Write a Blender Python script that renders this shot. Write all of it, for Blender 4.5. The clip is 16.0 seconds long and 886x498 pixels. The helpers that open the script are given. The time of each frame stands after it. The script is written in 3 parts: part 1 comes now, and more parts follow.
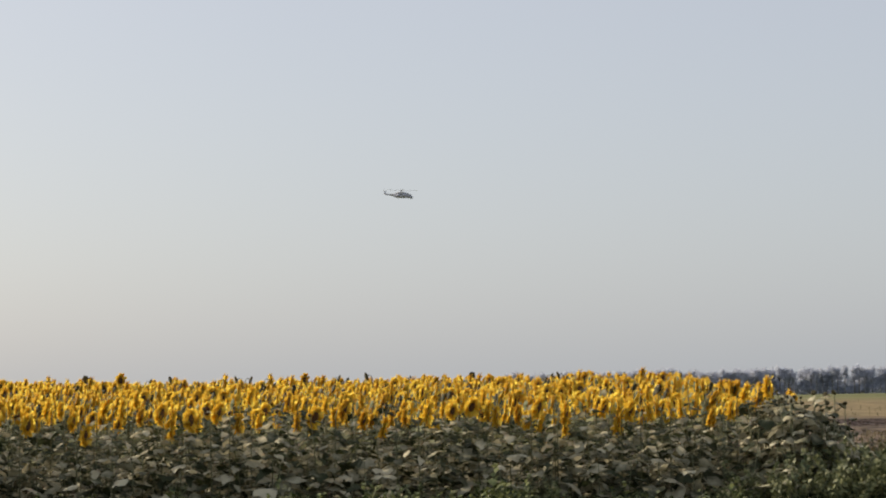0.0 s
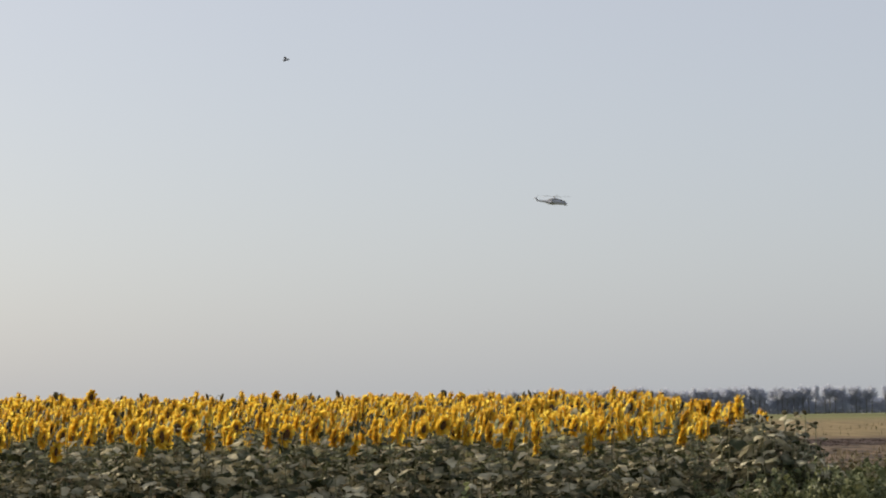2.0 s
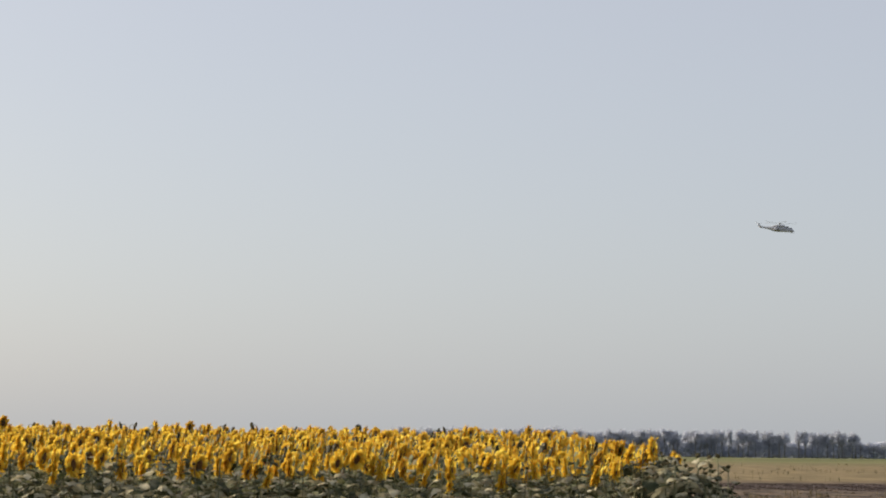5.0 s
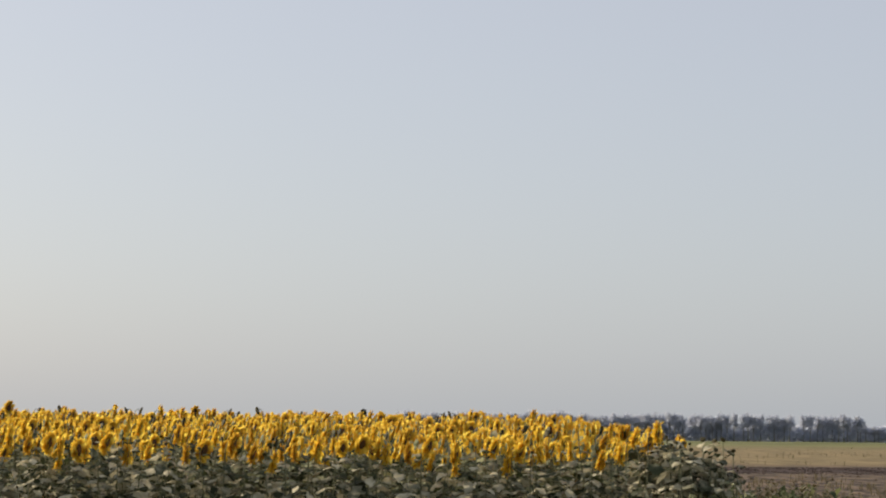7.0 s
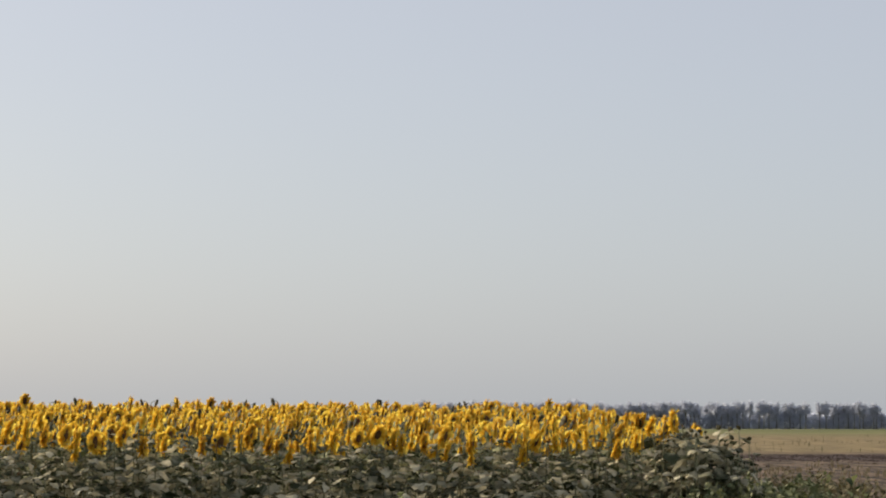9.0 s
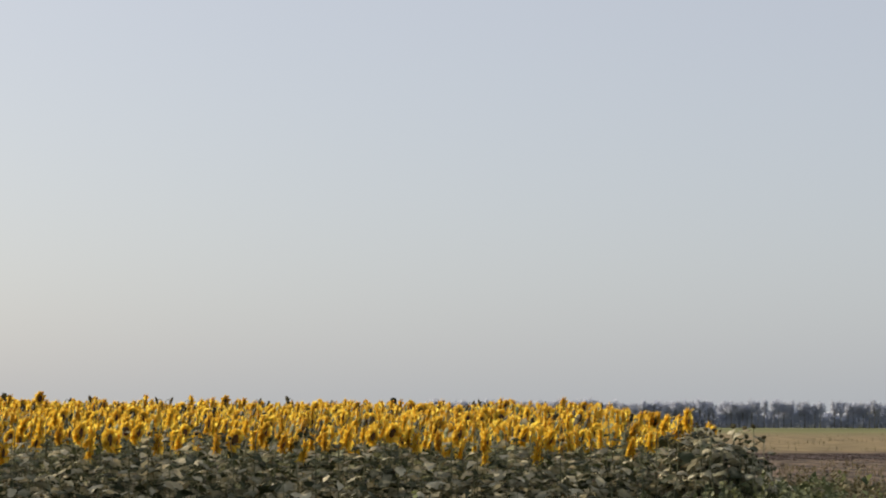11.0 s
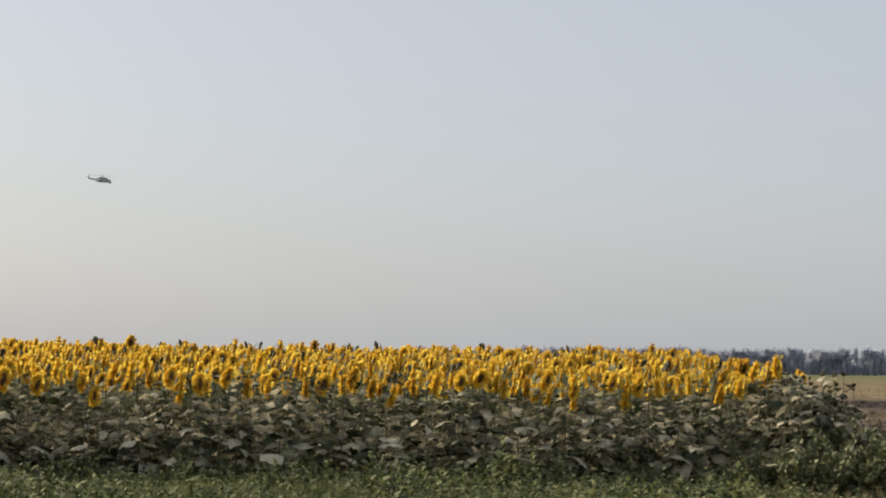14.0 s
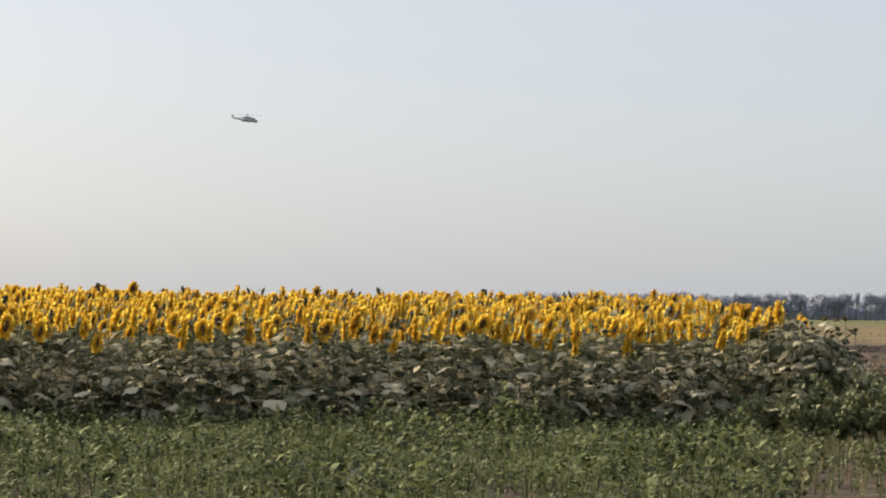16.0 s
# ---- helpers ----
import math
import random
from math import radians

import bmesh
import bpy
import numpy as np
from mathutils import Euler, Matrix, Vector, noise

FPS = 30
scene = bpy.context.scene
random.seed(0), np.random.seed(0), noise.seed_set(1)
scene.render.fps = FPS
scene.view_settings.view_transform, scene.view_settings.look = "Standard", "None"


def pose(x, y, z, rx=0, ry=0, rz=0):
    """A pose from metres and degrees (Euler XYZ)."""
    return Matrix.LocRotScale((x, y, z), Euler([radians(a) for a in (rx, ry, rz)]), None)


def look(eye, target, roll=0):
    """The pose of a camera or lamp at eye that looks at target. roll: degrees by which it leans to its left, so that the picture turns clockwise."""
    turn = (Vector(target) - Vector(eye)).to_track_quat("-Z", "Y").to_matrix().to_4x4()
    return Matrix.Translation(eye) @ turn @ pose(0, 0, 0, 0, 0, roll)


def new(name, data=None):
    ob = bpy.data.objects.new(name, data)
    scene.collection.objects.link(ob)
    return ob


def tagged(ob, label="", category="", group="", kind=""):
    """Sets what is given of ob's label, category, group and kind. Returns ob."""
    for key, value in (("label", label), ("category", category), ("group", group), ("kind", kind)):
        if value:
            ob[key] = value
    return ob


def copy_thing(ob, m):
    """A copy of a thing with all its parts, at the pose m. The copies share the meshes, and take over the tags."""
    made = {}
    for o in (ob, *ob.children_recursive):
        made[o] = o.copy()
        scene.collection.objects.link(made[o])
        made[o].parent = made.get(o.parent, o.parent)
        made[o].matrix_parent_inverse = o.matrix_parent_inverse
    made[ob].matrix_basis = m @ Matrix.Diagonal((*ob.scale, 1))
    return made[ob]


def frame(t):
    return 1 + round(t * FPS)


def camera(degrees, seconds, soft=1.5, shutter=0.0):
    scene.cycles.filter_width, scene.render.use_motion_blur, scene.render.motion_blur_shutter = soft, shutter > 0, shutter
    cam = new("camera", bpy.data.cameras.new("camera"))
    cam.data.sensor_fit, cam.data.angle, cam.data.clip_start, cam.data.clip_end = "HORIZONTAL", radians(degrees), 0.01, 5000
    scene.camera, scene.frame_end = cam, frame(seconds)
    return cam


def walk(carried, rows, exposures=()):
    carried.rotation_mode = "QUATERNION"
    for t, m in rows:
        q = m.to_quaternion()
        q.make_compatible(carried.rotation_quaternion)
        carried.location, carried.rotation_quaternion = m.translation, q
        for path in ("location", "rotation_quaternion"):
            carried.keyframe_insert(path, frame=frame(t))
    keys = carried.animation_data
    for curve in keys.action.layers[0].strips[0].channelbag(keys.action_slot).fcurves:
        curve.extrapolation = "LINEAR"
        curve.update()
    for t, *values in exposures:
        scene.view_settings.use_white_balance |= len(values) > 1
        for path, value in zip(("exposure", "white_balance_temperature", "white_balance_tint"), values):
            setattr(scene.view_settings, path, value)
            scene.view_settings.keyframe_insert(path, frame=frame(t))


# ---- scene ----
cam = camera(22.0, 16.0, soft=2.0)
EYE = 1.75
# seconds, yaw, pitch, lean: the camera is held in the hand and only turns
ROWS = [
    (0.0, 0.074, 3.704, 1.100),
    (0.5, 0.297, 3.344, 1.243),
    (1.0, -0.254, 3.205, 1.429),
    (1.5, -0.768, 3.426, 1.813),
    (2.0, -0.644, 4.144, 0.837),
    (2.5, -1.209, 4.536, 0.083),
    (3.0, -1.711, 4.540, -0.220),
    (3.5, -2.152, 4.819, -0.371),
    (4.0, -2.495, 5.034, -0.416),
    (6.5, -2.905, 4.903, -0.644),
    (7.0, -2.662, 4.639, -0.482),
    (7.5, -2.522, 4.458, -0.386),
    (8.0, -2.449, 4.428, -0.232),
    (10.5, -2.123, 4.320, -0.012),
    (11.0, -1.910, 4.342, -0.165),
    (11.5, -1.388, 4.272, -0.503),
    (12.0, -0.435, 3.353, -0.817),
    (12.5, 0.443, 3.329, -0.273),
    (13.0, 0.574, 2.990, -0.264),
    (13.5, 0.581, 3.031, -0.360),
    (14.0, 0.302, 2.964, -0.491),
    (14.5, 0.394, 2.891, -0.490),
    (15.0, 0.502, 2.198, -1.001),
    (15.5, -0.541, 2.647, -1.714),
    (16.0, 0.358, 1.602, -0.364),
]
EXPOSURES = [(0.0, 0.0), (7.0, 0.02), (12.0, 0.0), (14.5, 0.0), (15.0, 0.10), (15.5, 0.08), (16.0, 0.24)]
walk(cam, [(t, pose(0, 0, EYE, 90 + pitch, lean, yaw)) for t, yaw, pitch, lean in ROWS], EXPOSURES)

# ---- light ----
SUN_AZ, SUN_EL = -57.0, 27.0   # degrees from straight ahead (minus: to the left), height
world = bpy.data.worlds.new("hazy_sky")
scene.world = world
world.use_nodes = True
wn, wl = world.node_tree.nodes, world.node_tree.links
sky = wn.new("ShaderNodeTexSky")
sky.sky_type = "NISHITA"
sky.sun_disc = False
sky.sun_elevation = radians(SUN_EL)
sky.sun_rotation = radians(SUN_AZ)
sky.altitude = 100
sky.air_density, sky.dust_density, sky.ozone_density = 1.0, 3.0, 1.5
haze = wn.new("ShaderNodeMix")
haze.data_type = "RGBA"
haze.inputs[0].default_value = 0.56
air = wn.new("ShaderNodeTexCoord")
height = wn.new("ShaderNodeSeparateXYZ")
climb = wn.new("ShaderNodeMapRange")
climb.inputs["From Max"].default_value = 0.20
veil = wn.new("ShaderNodeMix")
veil.data_type = "RGBA"
veil.inputs[6].default_value = (5.90, 6.34, 6.95, 1)   # the haze along the horizon
veil.inputs[7].default_value = (6.06, 6.10, 6.66, 1)   # and higher up
wl.new(air.outputs["Generated"], height.inputs[0])
wl.new(height.outputs["Z"], climb.inputs["Value"])
wl.new(climb.outputs[0], veil.inputs[0])
wl.new(veil.outputs[2], haze.inputs[7])
wl.new(sky.outputs[0], haze.inputs[6])
wl.new(haze.outputs[2], wn["Background"].inputs[0])
wn["Background"].inputs[1].default_value = 0.111

sun = new("sun", bpy.data.lights.new("sun", "SUN"))
sun.data.energy, sun.data.angle, sun.data.color = 5.4, radians(1.5), (1.0, 0.86, 0.68)
sx, sy = math.sin(radians(SUN_AZ)), math.cos(radians(SUN_AZ))
sun.matrix_world = look((sx * 100, sy * 100, 100 * math.tan(radians(SUN_EL))), (0, 0, 0))

rng = np.random.default_rng(7)


# ---- materials ----
def ramp_node(nodes, stops):
    r = nodes.new("ShaderNodeValToRGB")
    while len(r.color_ramp.elements) < len(stops):
        r.color_ramp.elements.new(0.5)
    for e, (p, c) in zip(r.color_ramp.elements, stops):
        e.position, e.color = p, (*c, 1)
    return r


def material(name, dark, light, scale=20.0, rough=0.7, through_light=0.0, vary=0.25, metal=0.0, spec=0.3, bump=0.0, per_object=False, span=(0.3, 0.7)):
    """A surface whose colour wanders between two tones at two scales, and from piece to piece."""
    m = bpy.data.materials.new(name)
    m.use_nodes = True
    n, l = m.node_tree.nodes, m.node_tree.links
    b = n["Principled BSDF"]
    b.inputs["Roughness"].default_value = rough
    b.inputs["Metallic"].default_value = metal
    b.inputs["Specular IOR Level"].default_value = spec
    tc = n.new("ShaderNodeTexCoord")
    fine = n.new("ShaderNodeTexNoise")
    fine.inputs["Scale"].default_value, fine.inputs["Detail"].default_value = scale, 4
    l.new(tc.outputs["Object"], fine.inputs["Vector"])
    coarse = n.new("ShaderNodeTexNoise")
    coarse.inputs["Scale"].default_value = scale * 0.17
    l.new(tc.outputs["Object"], coarse.inputs["Vector"])
    mean = n.new("ShaderNodeMath")
    mean.operation = "MULTIPLY_ADD"
    mean.inputs[1].default_value = 0.6
    l.new(fine.outputs["Fac"], mean.inputs[0])
    half = n.new("ShaderNodeMath")
    half.operation = "MULTIPLY"
    half.inputs[1].default_value = 0.4
    l.new(coarse.outputs["Fac"], half.inputs[0])
    l.new(half.outputs[0], mean.inputs[2])
    if per_object:
        rnd = n.new("ShaderNodeObjectInfo").outputs["Random"]
    else:
        rnd = n.new("ShaderNodeNewGeometry").outputs["Random Per Island"]
    shift = n.new("ShaderNodeMapRange")
    shift.inputs["To Min"].default_value, shift.inputs["To Max"].default_value = -vary, vary
    l.new(rnd, shift.inputs["Value"])
    add = n.new("ShaderNodeMath")
    l.new(mean.outputs[0], add.inputs[0])
    l.new(shift.outputs[0], add.inputs[1])
    r = ramp_node(n, [(span[0], dark), (span[1], light)])
    l.new(add.outputs[0], r.inputs[0])
    l.new(r.outputs[0], b.inputs["Base Color"])
    if bump:
        bn = n.new("ShaderNodeBump")
        bn.inputs["Strength"].default_value, bn.inputs["Distance"].default_value = bump, 0.02
        l.new(fine.outputs["Fac"], bn.inputs["Height"])
        l.new(bn.outputs[0], b.inputs["Normal"])
    if through_light:
        tr = n.new("ShaderNodeBsdfTranslucent")
        l.new(r.outputs[0], tr.inputs["Color"])
        mix = n.new("ShaderNodeMixShader")
        mix.inputs[0].default_value = through_light
        l.new(b.outputs[0], mix.inputs[1])
        l.new(tr.outputs[0], mix.inputs[2])
        l.new(mix.outputs[0], n["Material Output"].inputs[0])
    return m


M_PETAL = material("petal", (0.70, 0.45, 0.042), (0.94, 0.75, 0.125), 14, 0.85, 0.50, 0.36, spec=0.1)
M_PETAL_OLD = material("older_petal", (0.54, 0.31, 0.030), (0.83, 0.59, 0.085), 14, 0.9, 0.45, 0.36, spec=0.1)
M_DISC = material("seed_disc", (0.035, 0.018, 0.008), (0.16, 0.085, 0.03), 60, 0.9, 0, 0.15, bump=0.6)
M_BRACT = material("bract", (0.07, 0.09, 0.03), (0.16, 0.18, 0.07), 30, 0.7, 0.1)
M_STEM = material("stem", (0.085, 0.095, 0.045), (0.20, 0.20, 0.11), 15, 0.7)
M_LEAF = material("sunflower_leaf", (0.046, 0.055, 0.024), (0.62, 0.57, 0.39), 9, 0.7, 0.25, 0.38, bump=0.3, span=(0.30, 0.82))
M_LEAF_UPPER = material("upper_sunflower_leaf", (0.034, 0.048, 0.018), (0.30, 0.30, 0.15), 9, 0.7, 0.24, 0.38, bump=0.3, span=(0.32, 0.84))
M_LEAF_ONE = material("sunflower_leaf_single", (0.046, 0.055, 0.024), (0.62, 0.57, 0.39), 9, 0.7, 0.25, 0.38, bump=0.3, span=(0.30, 0.82), per_object=True)
M_BUD = material("dark_bud", (0.035, 0.036, 0.016), (0.11, 0.09, 0.04), 30, 0.8)
M_WEED = material("weed_leaf", (0.030, 0.046, 0.014), (0.25, 0.275, 0.11), 4, 0.7, 0.25, 0.36)
M_BROADWEED = material("broad_weed_leaf", (0.055, 0.072, 0.025), (0.27, 0.28, 0.125), 6, 0.7, 0.2, 0.36)
M_TALLWEED = material("tall_weed_leaf", (0.058, 0.078, 0.030), (0.26, 0.27, 0.125), 5, 0.6, 0.2, 0.3)
M_DRY = material("dry_stalk", (0.12, 0.10, 0.05), (0.28, 0.225, 0.125), 6, 0.8, 0.1, 0.3)
M_HALFDRY = material("half_dry_weed", (0.06, 0.062, 0.030), (0.22, 0.19, 0.10), 6, 0.8, 0.15, 0.34)
M_CLOD = material("soil_clod", (0.06, 0.043, 0.025), (0.17, 0.12, 0.07), 5, 0.95, 0, 0.3)
M_CLOD_DARK = material("wet_soil_clod", (0.026, 0.018, 0.016), (0.075, 0.052, 0.044), 5, 0.95, 0, 0.3)
# far trees: distance haze is painted in as pale leaf and bark colour
M_TREE_HAZED = material("hazed_poplar_leaf", (0.54, 0.565, 0.63), (0.59, 0.615, 0.68), 0.3, 0.9, 0.60, 0.06, spec=0.0)
# shrub leaves are coloured far paler than foliage, as haze
M_SHRUB_HAZED = material("hazed_shrub_leaf", (0.64, 0.67, 0.74), (0.70, 0.73, 0.80), 0.3, 0.9, 0.72, 0.06, spec=0.0)
M_BARK = material("hazed_tree_bark", (0.20, 0.20, 0.20), (0.34, 0.33, 0.32), 2, 0.9)
# helicopter greys and glass are lightened: the haze before them is in the colour
M_HELI = material("hazed_grey_paint", (0.34, 0.355, 0.395), (0.40, 0.415, 0.455), 0.8, 0.9, 0, 0.04, spec=0.1, bump=0.05)
M_HELI_DARK = material("hazed_dark_grey_metal", (0.30, 0.305, 0.32), (0.37, 0.375, 0.39), 1.2, 0.6, 0, 0.04, 0.1)
M_CANOPY = material("hazed_canopy_glass", (0.10, 0.11, 0.125), (0.14, 0.15, 0.165), 1, 0.15, 0, 0.02, spec=0.8)
M_INSECT = material("insect_body", (0.008, 0.008, 0.008), (0.03, 0.028, 0.025), 300, 0.5)
M_WING = material("insect_wing", (0.10, 0.10, 0.10), (0.22, 0.22, 0.22), 200, 0.3, 0.5)


def ground_material():
    m = bpy.data.materials.new("farmland")
    m.use_nodes = True
    n, l = m.node_tree.nodes, m.node_tree.links
    b = n["Principled BSDF"]
    b.inputs["Roughness"].default_value = 0.95
    b.inputs["Specular IOR Level"].default_value = 0.15
    geo = n.new("ShaderNodeNewGeometry")
    sep = n.new("ShaderNodeSeparateXYZ")
    l.new(geo.outputs["Position"], sep.inputs[0])

    def noise_of(scale, detail=5, stretch=(1, 1, 1)):
        mp = n.new("ShaderNodeMapping")
        mp.inputs["Scale"].default_value = stretch
        l.new(geo.outputs["Position"], mp.inputs[0])
        t = n.new("ShaderNodeTexNoise")
        t.inputs["Scale"].default_value, t.inputs["Detail"].default_value = scale, detail
        l.new(mp.outputs[0], t.inputs["Vector"])
        return t.outputs["Fac"]

    def tone(fac, dark, light, low=0.32, high=0.68):
        r = ramp_node(n, [(low, dark), (high, light)])
        l.new(fac, r.inputs[0])
        return r.outputs[0]

    fine, wide = noise_of(6), noise_of(0.03, 4, (1, 0.35, 1))
    soil = tone(fine, (0.045, 0.034, 0.023), (0.15, 0.112, 0.076))
    clods = tone(noise_of(2.0, 8, (0.8, 0.11, 1)), (0.026, 0.019, 0.013), (0.165, 0.12, 0.082), 0.40, 0.62)
    plough = tone(noise_of(0.8, 6, (0.6, 0.12, 1)), (0.028, 0.019, 0.017), (0.095, 0.066, 0.054))
    stubble = tone(noise_of(1.2, 8, (0.6, 0.06, 1)), (0.125, 0.097, 0.048), (0.235, 0.178, 0.09), 0.36, 0.64)
    green = tone(wide, (0.085, 0.10, 0.035), (0.17, 0.165, 0.068))
    # distance into the fields, with ragged borders
    wob = n.new("ShaderNodeMath")
    wob.operation = "MULTIPLY_ADD"
    l.new(noise_of(0.12), wob.inputs[0])
    wob.inputs[1].default_value = 0.22
    wob.inputs[2].default_value = -0.11
    rel = n.new("ShaderNodeMath")
    rel.operation = "MULTIPLY_ADD"
    l.new(wob.outputs[0], rel.inputs[0])
    l.new(sep.outputs["Y"], rel.inputs[1])
    l.new(sep.outputs["Y"], rel.inputs[2])
    out = soil
    for a, z, col in ((44, 60, clods), (105, 111, plough), (124, 150, stubble), (300, 480, green)):
        mr = n.new("ShaderNodeMapRange")
        mr.inputs["From Min"].default_value, mr.inputs["From Max"].default_value = a, z
        l.new(rel.outputs[0], mr.inputs["Value"])
        mx = n.new("ShaderNodeMix")
        mx.data_type = "RGBA"
        l.new(mr.outputs[0], mx.inputs[0])
        l.new(out, mx.inputs[6])
        l.new(col, mx.inputs[7])
        out = mx.outputs[2]
    l.new(out, b.inputs["Base Color"])
    bn = n.new("ShaderNodeBump")
    bn.inputs["Strength"].default_value, bn.inputs["Distance"].default_value = 0.7, 0.06
    l.new(fine, bn.inputs["Height"])
    l.new(bn.outputs[0], b.inputs["Normal"])
    return m


# ---- geometry helpers: every shape is (points, triangles) ----
def mesh_of(name, shapes):
    """One mesh out of [(points, triangles, material), ...]."""
    mats, vs, fs, ms, base = [], [], [], [], 0
    for v, f, mat in shapes:
        if mat not in mats:
            mats.append(mat)
        vs.append(np.asarray(v, float))
        fs.append(np.asarray(f, int) + base)
        ms.append(np.full(len(f), mats.index(mat)))
        base += len(v)
    v, f, mi = np.concatenate(vs), np.concatenate(fs), np.concatenate(ms)
    me = bpy.data.meshes.new(name)
    me.vertices.add(len(v))
    me.vertices.foreach_set("co", v.ravel())
    me.loops.add(len(f) * 3)
    me.loops.foreach_set("vertex_index", f.ravel().astype(np.int32))
    me.polygons.add(len(f))
    me.polygons.foreach_set("loop_start", np.arange(0, len(f) * 3, 3, dtype=np.int32))
    me.polygons.foreach_set("material_index", mi.astype(np.int32))
    for mat in mats:
        me.materials.append(mat)
    me.update(calc_edges=True)
    me.validate()
    return me


def smooth(me):
    me.polygons.foreach_set("use_smooth", np.ones(len(me.polygons), bool))
    return me


def moved(v, m):
    m = np.array(m)
    return np.asarray(v) @ m[:3, :3].T + m[:3, 3]


def joined(shapes):
    vs, fs, base = [], [], 0
    for v, f in shapes:
        vs.append(np.asarray(v, float))
        fs.append(np.asarray(f, int) + base)
        base += len(v)
    return np.concatenate(vs), np.concatenate(fs)


def tube(path, radii, sides=5):
    path = np.asarray(path, float)
    v, f = [], []
    for i, p in enumerate(path):
        d = path[min(i + 1, len(path) - 1)] - path[max(i - 1, 0)]
        d /= np.linalg.norm(d)
        a = np.cross(d, (0, 1, 0) if abs(d[1]) < 0.9 else (1, 0, 0))
        a /= np.linalg.norm(a)
        b = np.cross(d, a)
        for k in range(sides):
            w = 2 * math.pi * k / sides
            v.append(p + radii[i] * (a * math.cos(w) + b * math.sin(w)))
    for i in range(len(path) - 1):
        for k in range(sides):
            p, q = i * sides + k, i * sides + (k + 1) % sides
            f += [(p, q, q + sides), (p, q + sides, p + sides)]
    n = len(v)
    v += [path[0], path[-1]]
    for k in range(sides):
        f.append((n, (k + 1) % sides, k))
        f.append((n + 1, n - sides + k, n - sides + (k + 1) % sides))
    return np.array(v), f


def loft(rings):
    """Skin over rings of equal count, closed at both ends."""
    k = len(rings[0])
    v = [p for r in rings for p in r]
    f = []
    for i in range(len(rings) - 1):
        for j in range(k):
            p, q = i * k + j, i * k + (j + 1) % k
            f += [(p, q, q + k), (p, q + k, p + k)]
    n = len(v)
    v += [np.mean(rings[0], axis=0), np.mean(rings[-1], axis=0)]
    for j in range(k):
        f.append((n, (j + 1) % k, j))
        f.append((n + 1, n - k + j, n - k + (j + 1) % k))
    return np.array(v), f


def part(name, me, parent, m=None, label=""):
    ob = new(name, me)
    ob.parent = parent
    if m is not None:
        ob.matrix_basis = m
    return tagged(ob, label)


# ---- terrain ----
FRONT, EDGE = 32.0, 5.3      # the crop's first row and its side


def step(a, b, x):
    t = np.clip((np.asarray(x, float) - a) / (b - a), 0, 1)
    return t * t * (3 - 2 * t)


def terrain(x, y):
    rise = 0.44 * step(FRONT - 1, 54, y) * (1 - step(70, 150, y))
    return rise * (1 - step(3.0, 13.5, x)) * (1 + 0.10 * step(1.0, -7.0, x) + 0.16 * step(-7.0, -11.0, x)) + 0.0 * y


def build_ground():
    xs = np.concatenate([-np.geomspace(4200, 32, 26), np.arange(-30, 60, 0.75), np.geomspace(60, 4200, 26)])
    ys = np.concatenate([-np.geomspace(4200, 10, 20), np.arange(-8, 80, 0.75), np.geomspace(80, 4600, 44)])
    X, Y = np.meshgrid(xs, ys)
    Z = terrain(X, Y)
    near = (np.abs(X) < 60) & (Y > -8) & (Y < 120)
    Z = Z + np.where(near, 0.035 * np.sin(X * 3.1 + np.sin(Y * 1.7)) * np.sin(Y * 2.3 + X), 0)
    v = np.stack([X.ravel(), Y.ravel(), Z.ravel()], 1)
    nx = len(xs)
    i, j = np.meshgrid(np.arange(nx - 1), np.arange(len(ys) - 1))
    a = (j * nx + i).ravel()
    f = np.concatenate([np.stack([a, a + 1, a + nx + 1], 1), np.stack([a, a + nx + 1, a + nx], 1)])
    ob = new("ground", smooth(mesh_of("ground", [(v, f, ground_material())])))
    tagged(ob, "flat farmland of bare soil, ploughed strip and dry stubble", "ground", kind="structure")


build_ground()


# ---- sunflower shapes ----
def leaf_shape(r, length=0.25, width=0.21, stations=7, columns=2):
    """A toothed heart-shaped blade, folded along its rib, wavy and drooping to the tip, on a short stalk along x."""
    stalk = r.uniform(0.07, 0.13)
    s = np.linspace(0, 1, stations)
    w = np.interp(s, (0.0, 0.14, 0.36, 0.62, 0.84, 1.0), (0.30, 0.50, 0.52, 0.34, 0.13, 0.0)) * width * r.uniform(0.85, 1.15)
    droop, curl, fold = r.uniform(0.05, 0.50), r.uniform(0.5, 2.6), r.uniform(-0.20, 0.35)
    beat, late = r.uniform(5, 9), r.uniform(0, 6)
    v, f = [(0, 0.006, 0), (0, -0.006, 0), (stalk, 0.005, 0.0), (stalk, -0.005, 0.0)], [(0, 1, 3), (0, 3, 2)]
    across = np.linspace(-1, 1, 2 * columns + 1)
    for k in range(stations):
        tooth = 1.0 + (0.20 if k % 2 else -0.16) * (columns > 1)
        for c in across:
            y = c * w[k] * tooth
            x = stalk + s[k] * length * (1 - 0.25 * droop * s[k]) - (0.05 * abs(c) if k == 0 else 0)
            z = -droop * length * s[k] ** 1.7 + fold * abs(y) - curl * y * y + 0.016 * abs(c) * math.sin(beat * s[k] + late + 2 * c) + r.normal(0, 0.004)
            v.append((x, y, z))
    n = len(across)
    for k in range(stations - 1):
        for c in range(n - 1):
            a = 4 + k * n + c
            f += [(a, a + n, a + n + 1), (a, a + n + 1, a + 1)] if k < stations - 2 else [(a, a + n, a + 1)]
    return np.array(v), f


